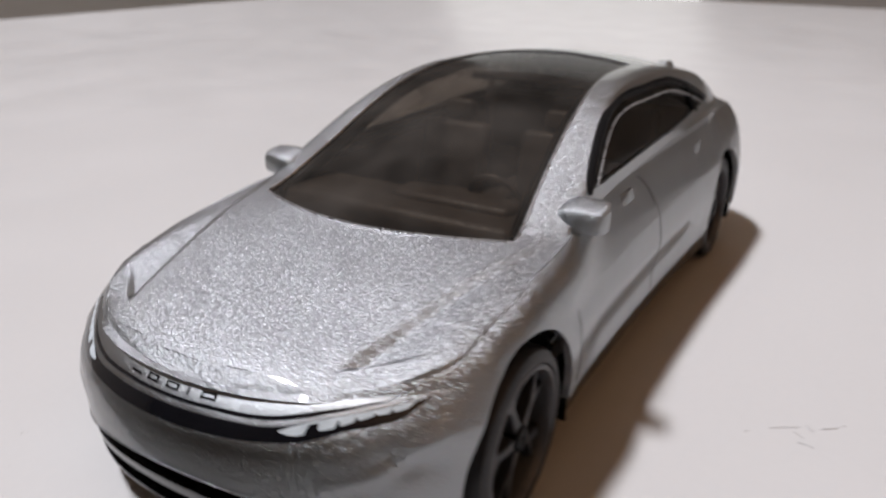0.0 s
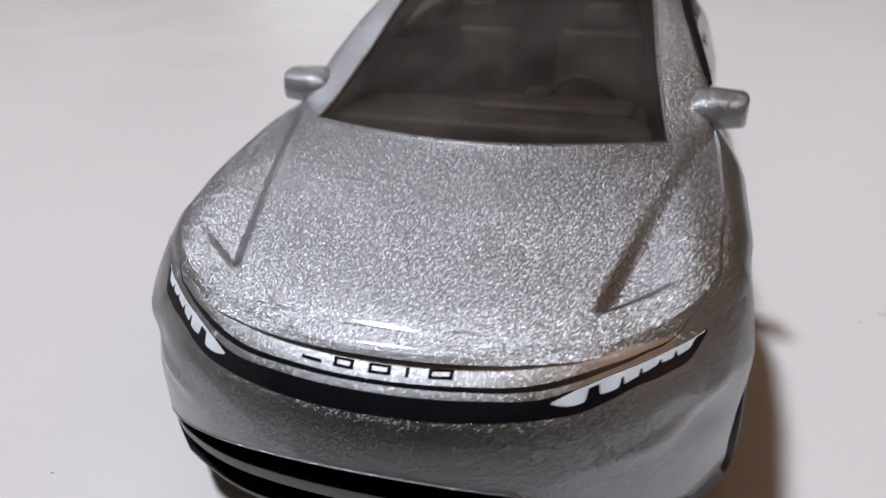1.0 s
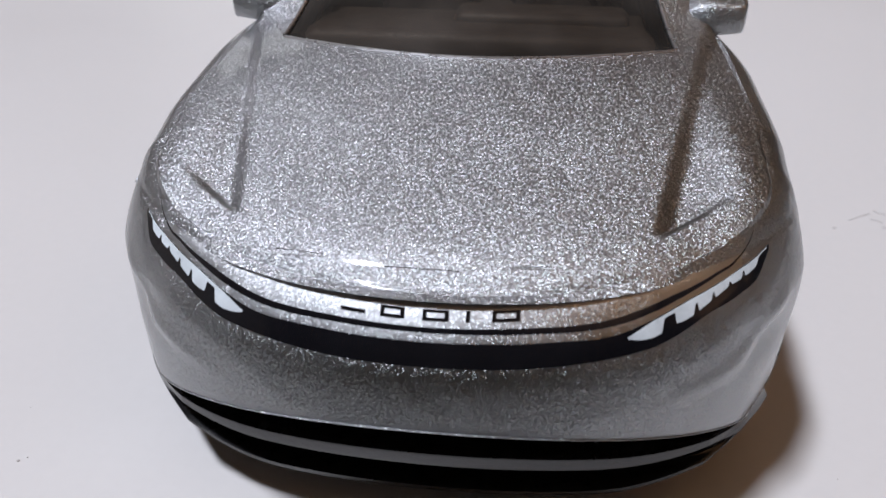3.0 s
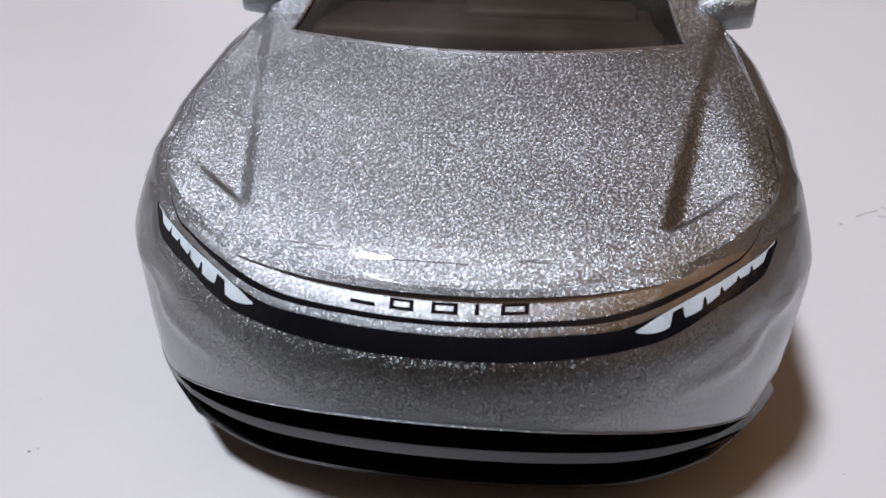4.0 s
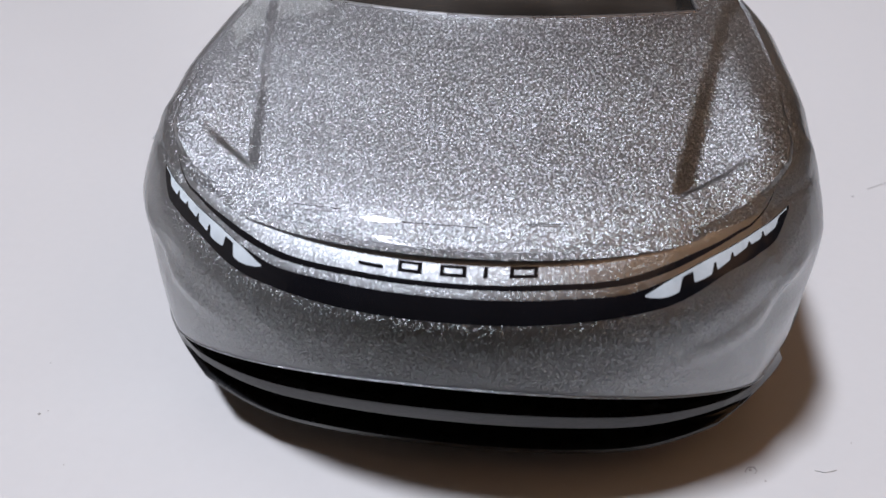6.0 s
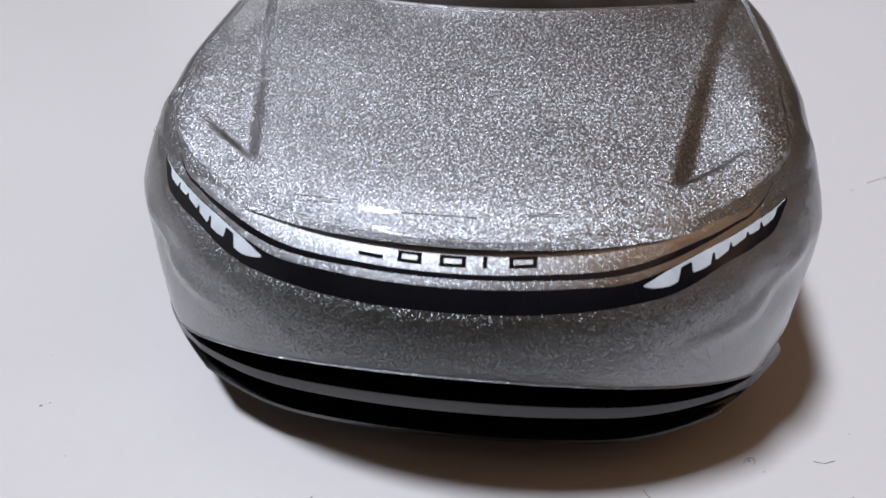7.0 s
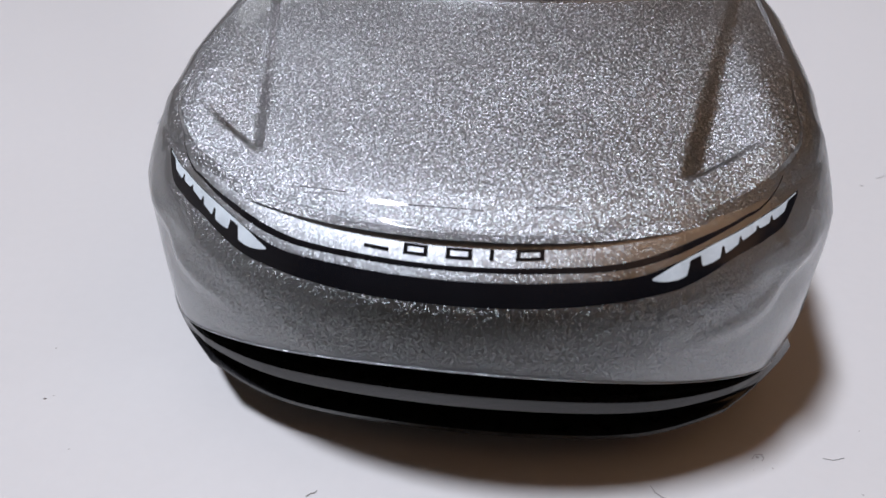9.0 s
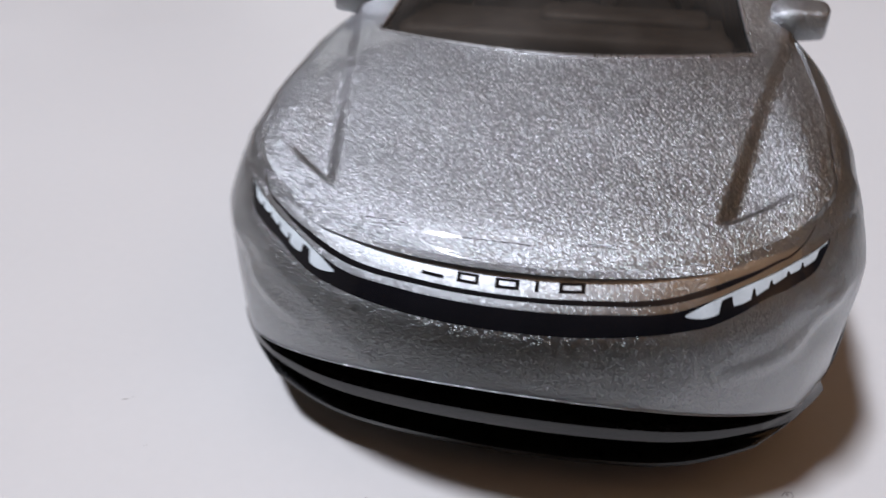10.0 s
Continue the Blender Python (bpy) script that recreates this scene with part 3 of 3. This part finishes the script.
tyre_shape = [(4.5, -0.05), (4.62, 0.06), (5.0, 0.04), (5.32, -0.12), (5.47, -0.4), (5.5, -0.8), (5.5, -2.6), (5.44, -3.0), (5.2, -3.3), (4.5, -3.3), (4.45, -1.6)]
rim_shape = [(4.49, -0.02), (4.4, 0.05), (4.2, 0.05), (4.08, -0.1), (4.0, -0.5), (3.95, -1.5), (4.49, -1.5)]
spoke_mesh = None
for yc in AXLES:
    for s in (1, -1):
        turn = pose(s * 14.35 * MM, yc * MM, WHEEL_Z * MM, 20 if s > 0 else 47, 0, 0 if s > 0 else 180)
        wheel = part("wheel", lathe(tyre_shape), TYRE, car, "dark grey plastic tyre with five-spoke rim")
        wheel.matrix_local = turn
        part("rim", lathe(rim_shape), RIM, wheel, "grey rim ring")
        part("hub", lathe([(0.85, -0.3), (0.65, -0.12), (0.2, -0.1), (0.2, -1.0), (0.85, -1.0)], 24), SEAL, wheel)
        part("back_disc", lathe([(4.3, -1.7), (0.2, -1.7), (0.2, -2.4), (4.3, -2.4)], 40), SEAL, wheel)
        for i in range(5):
            if spoke_mesh is None:
                sp = part("spoke", spoke(), SPOKE, wheel, "dark grey spoke")
                spoke_mesh = sp.data
            else:
                sp = new("spoke", spoke_mesh)
                sp.parent = wheel
            sp.matrix_local = pose(-0.25 * MM, 0, 0, 72 * i, 0, 0)
        liner = part("wheel_well", well(), LINER, car, "dark grey wheel well")
        liner.matrix_local = pose(0, yc * MM, ARCH_Z * MM, 0, 0, 0 if s > 0 else 180)
    axle = part("axle", lathe([(0.6, -13), (0.6, 13), (0.1, 13), (0.1, -13)], 16), LINER, car, "steel axle")
    axle.matrix_local = pose(0, yc * MM, WHEEL_Z * MM)


# mirrors
def mirror_body(s):
    """A boxy housing that tapers to its tip, its top sloping to the front."""
    bm = box(0, 1, -1, 1, -1, 1)
    bmesh.ops.subdivide_edges(bm, edges=bm.edges[:], cuts=4, use_grid_fill=True)
    for v in bm.verts:
        u, a, b = v.co.x / MM, v.co.y / MM, v.co.z / MM
        x = 11.2 + 3.25 * u - 0.25 * u**6 * a * a
        half_y = (1.35 - 0.35 * u) * (1 - 0.06 * b**4) * (0.62 + 0.38 * min(u / 0.25, 1))
        half_z = (1.02 - 0.20 * u) * (1 - 0.05 * a**4) * (0.55 + 0.45 * min(u / 0.25, 1))
        y = 24.75 + 0.35 * u + a * half_y - 0.12 * (1 - b * b)
        z = 15.45 - 0.05 * u + b * half_z + (0.16 * a if b > 0 else 0.05 * a)
        v.co = Vector((s * x, y, z)) * MM
    if s < 0:
        bmesh.ops.reverse_faces(bm, faces=bm.faces)
    bmesh.ops.recalc_face_normals(bm, faces=bm.faces)
    sharp = [e for e in bm.edges if e.calc_face_angle(0) > 0.7]
    bmesh.ops.bevel(bm, geom=sharp, offset=0.14 * MM, segments=3, affect="EDGES", profile=0.5)
    return bm


for s in (1, -1):
    part("door_mirror", mirror_body(s), PAINT, car, "silver door mirror", smooth=50)
    part("mirror_foot", tube([(s * 12.7, 24.8, 14.6), (s * 12.4, 24.9, 14.3), (s * 12.0, 25.0, 14.0)], 0.5, 12, 0.7), PAINT, car)
    nub = box(7.7 - 0.85, 7.7 + 0.85, 58.6, 61.0, 19.8, 21.0, 0.55, 3)
    if s < 0:
        for v in nub.verts:
            v.co.x = -v.co.x
        bmesh.ops.reverse_faces(nub, faces=nub.faces)
    part("roof_nub", nub, PAINT, car)
    # window trim, seals and dividers
    ys = np.linspace(25.0, 65.5, 60)

    def edge_line(drop, deep):
        """Points along the window's upper edge, a little below it and sunk in."""
        out = []
        for y in ys:
            x = max(float(ridge(y) + window_gap(y, s)), float(belt_x(y)) - (float(win_top(y)) - float(belt_z(y))) / 2.2) + drop
            z = min(float(cabin_side(x, y)), float(cabin_top(x, y)))
            if z > float(win_low(y)) - 0.05:
                out.append((s * (x - deep), y, z))
        for _ in range(6):
            out = [out[0]] + [tuple((p + 2 * q + r) / 4 for p, q, r in zip(a, b, c)) for a, b, c in zip(out, out[1:], out[2:])] + [out[-1]]
        return out

    part("window_trim", tube(edge_line(0.60, 0.06), 0.10), TRIM, car, "thin silver window trim")
    part("window_seal", tube(edge_line(0.26, 0.32), 0.40, 8, 0.6), SEAL, car, "black window seal")
    part("window_divider", tube([(s * (side_x(59.0, z) - 0.25), 59.0 - 0.35 * (z - 16), z) for z in np.linspace(16.4, 19.2, 6)], 0.35), SEAL, car)
    rail = [(s * (float(glass_x(y)) - 0.35), y, float(cabin_top(float(glass_x(y)) - 0.35, y)) - 0.75) for y in np.linspace(20.8, 48.6, 30)]
    part("windscreen_frame", tube(rail, 0.5, 8), SEAL, car, "black inner frame of the windscreen")
    # door seams and handles
    for seam in ([(20.0, 12.4), (20.4, 11.6), (21.0, 9.5), (21.3, 7), (21.0, 5.0)], [(37.9, 14.9), (39.2, 14), (40.0, 12), (40.0, 9), (39.5, 6.4), (38.8, 4.7)]):
        pts = []
        for (y0, z0), (y1, z1) in zip(seam, seam[1:]):
            for t in (0, 0.25, 0.5, 0.75):
                y, z = y0 + t * (y1 - y0), z0 + t * (z1 - z0)
                pts.append((s * (flank_x(y, z) - 0.03), y, z))
        part("door_seam", tube(pts, 0.07, 6), SEAM, car, "dark door seam")
    for y, z in ((34.6, 14.1), (54.4, 14.0)):
        x = flank_x(y, z)
        h = box(-0.3, 0.05, -1.3, 1.3, -0.5, 0.5, 0.12)
        bmesh.ops.transform(h, matrix=pose(x * MM, y * MM, z * MM, 0, -19, 0), verts=h.verts)
        if s < 0:
            for v in h.verts:
                v.co.x = -v.co.x
            bmesh.ops.reverse_faces(h, faces=h.faces)
        part("door_handle", h, PAINT, car, "flush silver door handle")


# dark sheet added under the rear roof glass, for a dark reflection there
dark_patch = box(-7.0, 7.0, 45.3, 50.2, 20.4, 20.9, 0.2)
for v in dark_patch.verts:
    v.co.z -= 0.012 * (v.co.x / MM) ** 2 * MM + 0.05 * (v.co.y / MM - 45.3) * MM
part("roof_dark_patch", dark_patch, SEAL, car, "dark sheet under the roof glass for its dark reflection")


# bright rolled rim of the windscreen opening
def rim_z(x, y):
    high_there = float(np.interp(y, OY, high))
    return float(crown(x, y, float(np.interp(y, OY[:300], SX[:300])), high_there))


front_rim = [(x, 16.68 + 0.0302 * x * x, rim_z(abs(x), 16.68 + 0.0302 * x * x) - 0.05) for x in np.linspace(-10.0, 10.0, 41)]
part("windscreen_rim", tube(front_rim, 0.11), TRIM, car, "bright rolled rim of the windscreen")
for s in (1, -1):
    part("windscreen_rim", tube([(s * (float(glass_x(y)) + 0.03), y, rim_z(float(glass_x(y)), y) - 0.06) for y in np.linspace(20.0, 40.0, 30)], 0.10), TRIM, car, "bright rolled rim of the windscreen")


# fine scratches in the paint where the bonnet turns down
for x0, y0, x1, y1 in ((2.55, 2.50, 4.0, 2.68), (-5.6, 2.82, -3.9, 2.62), (-1.7, 2.30, 0.9, 2.28)):
    pts = [(x0 + (x1 - x0) * k, y0 + (y1 - y0) * k, rim_z(abs(x0 + (x1 - x0) * k), y0 + (y1 - y0) * k) + 0.004) for k in np.linspace(0, 1, 14)]
    part("paint_scratch", tube(pts, 0.018, 5), SEAM, car, "fine dark scratch in the paint")


# cabin seen through the smoked glass
part("dashboard", box(-9.6, 9.6, 20.5, 26.5, 11.5, 15.0, 0.9, 3), CABIN, car, "brown-grey dashboard")
part("instrument_panel", box(-1.5, 8.2, 23.0, 26.0, 14.2, 15.5, 0.6, 3), CABIN, car)
part("cabin_floor", box(-11.2, 11.2, 20.0, 56.0, 6.5, 8.0, 0.4), CABIN, car)
for s in (1, -1):
    part("door_lining", box(*sorted((s * 11.3, s * 11.7)), 22.5, 58.0, 7.0, 14.8, 0.15), CABIN, car)
part("rear_bulkhead", box(-11.2, 11.2, 57.0, 57.8, 7.0, 17.0, 0.2), CABIN, car)
part("centre_console", box(-1.4, 1.4, 26.0, 44.0, 8.0, 11.5, 0.5), CABIN, car)


def seat(x, y, wide, high):
    part("seat_cushion", box(x - wide, x + wide, y - 5.5, y + 1.0, 8.0, 11.6, 0.9, 3), CABIN, car)
    back = box(-wide, wide, -0.9, 0.9, 0, high, 0.7, 3)
    bmesh.ops.transform(back, matrix=pose(x * MM, y * MM, 11 * MM, -16), verts=back.verts)
    part("seat_back", back, CABIN, car, "brown-grey moulded seat")
    if wide < 5:
        rest = box(-1.5, 1.5, -0.7, 0.7, high + 0.1, high + 1.9, 0.5, 3)
        bmesh.ops.transform(rest, matrix=pose(x * MM, y * MM, 11 * MM, -16), verts=rest.verts)
        part("head_rest", rest, CABIN, car)


seat(4.9, 38.0, 3.3, 6.3)
seat(-4.9, 38.0, 3.3, 6.3)
seat(0, 54.0, 9.2, 6.0)
wheel_rim = [(4.6 + 2.0 * math.cos(a), 0.0, 2.0 * math.sin(a)) for a in np.linspace(0, 2 * math.pi, 25)]
bm = tube(wheel_rim, 0.26, 8)
bmesh.ops.transform(bm, matrix=pose(0, 28.2 * MM, 14.4 * MM, 25), verts=bm.verts)
part("steering_wheel", bm, CABIN, car)


# ---- specks on the table ----
DUST = plain("dust_grey", (0.36, 0.34, 0.33), 0.8)
PENCIL = plain("pencil_grey", (0.40, 0.385, 0.38), 0.7)

FAINT = plain("faint_smudge_grey", (0.46, 0.45, 0.445), 0.6)


def crumb(x, y, r, seed):
    rng = random.Random(seed)
    bm = bmesh.new()
    bmesh.ops.create_icosphere(bm, subdivisions=2, radius=r * MM)
    for v in bm.verts:
        v.co *= rng.uniform(0.7, 1.25)
        v.co.z = v.co.z * 0.4
    low_z = min(v.co.z for v in bm.verts)
    ob = part("dust_crumb", bm, DUST, smooth=30)
    ob.matrix_world = pose(x * MM, y * MM, -low_z, 0, 0, rng.uniform(0, 360))
    return tagged(ob, "tiny grey crumb of dust on the white table", "dust", "dust on the table")


for i, (x, y, r) in enumerate([(13.2, 3.5, 0.06), (17.4, 6.2, 0.05), (12.4, 3.3, 0.03), (12.67, 4.03, 0.10), (12.9, 4.2, 0.06), (-18.9, 3.06, 0.09), (-18.6, 3.3, 0.05), (16.5, 2.6, 0.07), (-20.3, 6.4, 0.05), (-16.2, 0.4, 0.05), (21.5, 9.0, 0.05)]):
    crumb(x, y, 0.7 * r, i)
for pts, thick in (([(27.76, 30.2), (28.2, 30.22), (28.8, 30.05)], 0.035), ([(28.04, 32.75), (28.2, 32.4), (28.6, 32.18)], 0.045), ([(29.0, 32.83), (29.5, 33.1), (30.05, 33.62)], 0.04), ([(30.25, 34.0), (30.45, 34.02)], 0.05), ([(27.35, 31.34), (27.7, 31.2), (28.05, 30.89)], 0.03), ([(25.8, 31.02), (26.6, 31.6), (27.6, 32.2)], 0.03), ([(24.3, 29.7), (24.5, 29.75)], 0.04)):
    tagged(part("pencil_mark", tube([(x, y, 0.02) for x, y in pts], thick, 6), PENCIL), "faint grey pencil mark on the white table", "mark", "marks on the table")


def fibre(pts, mat=DUST):
    """A short curled hair of fluff lying on the table."""
    ob = part("fluff_fibre", tube([(x, y, 0.03) for x, y in pts], 0.024, 6), mat)
    return tagged(ob, "short grey fluff fibre on the white table", "fluff", "fluff on the table")


fibre([(8.1, 1.85), (8.25, 1.55), (8.5, 1.35), (8.8, 1.25), (9.0, 1.3)])
fibre([(-5.55, -0.6), (-5.4, -0.42), (-5.25, -0.38), (-5.2, -0.25)])
fibre([(12.45, 3.9), (12.6, 4.15), (12.85, 4.2), (12.95, 4.0), (12.85, 3.85)])
fibre([(15.4, 4.35), (15.8, 4.3), (16.3, 4.5)], FAINT)
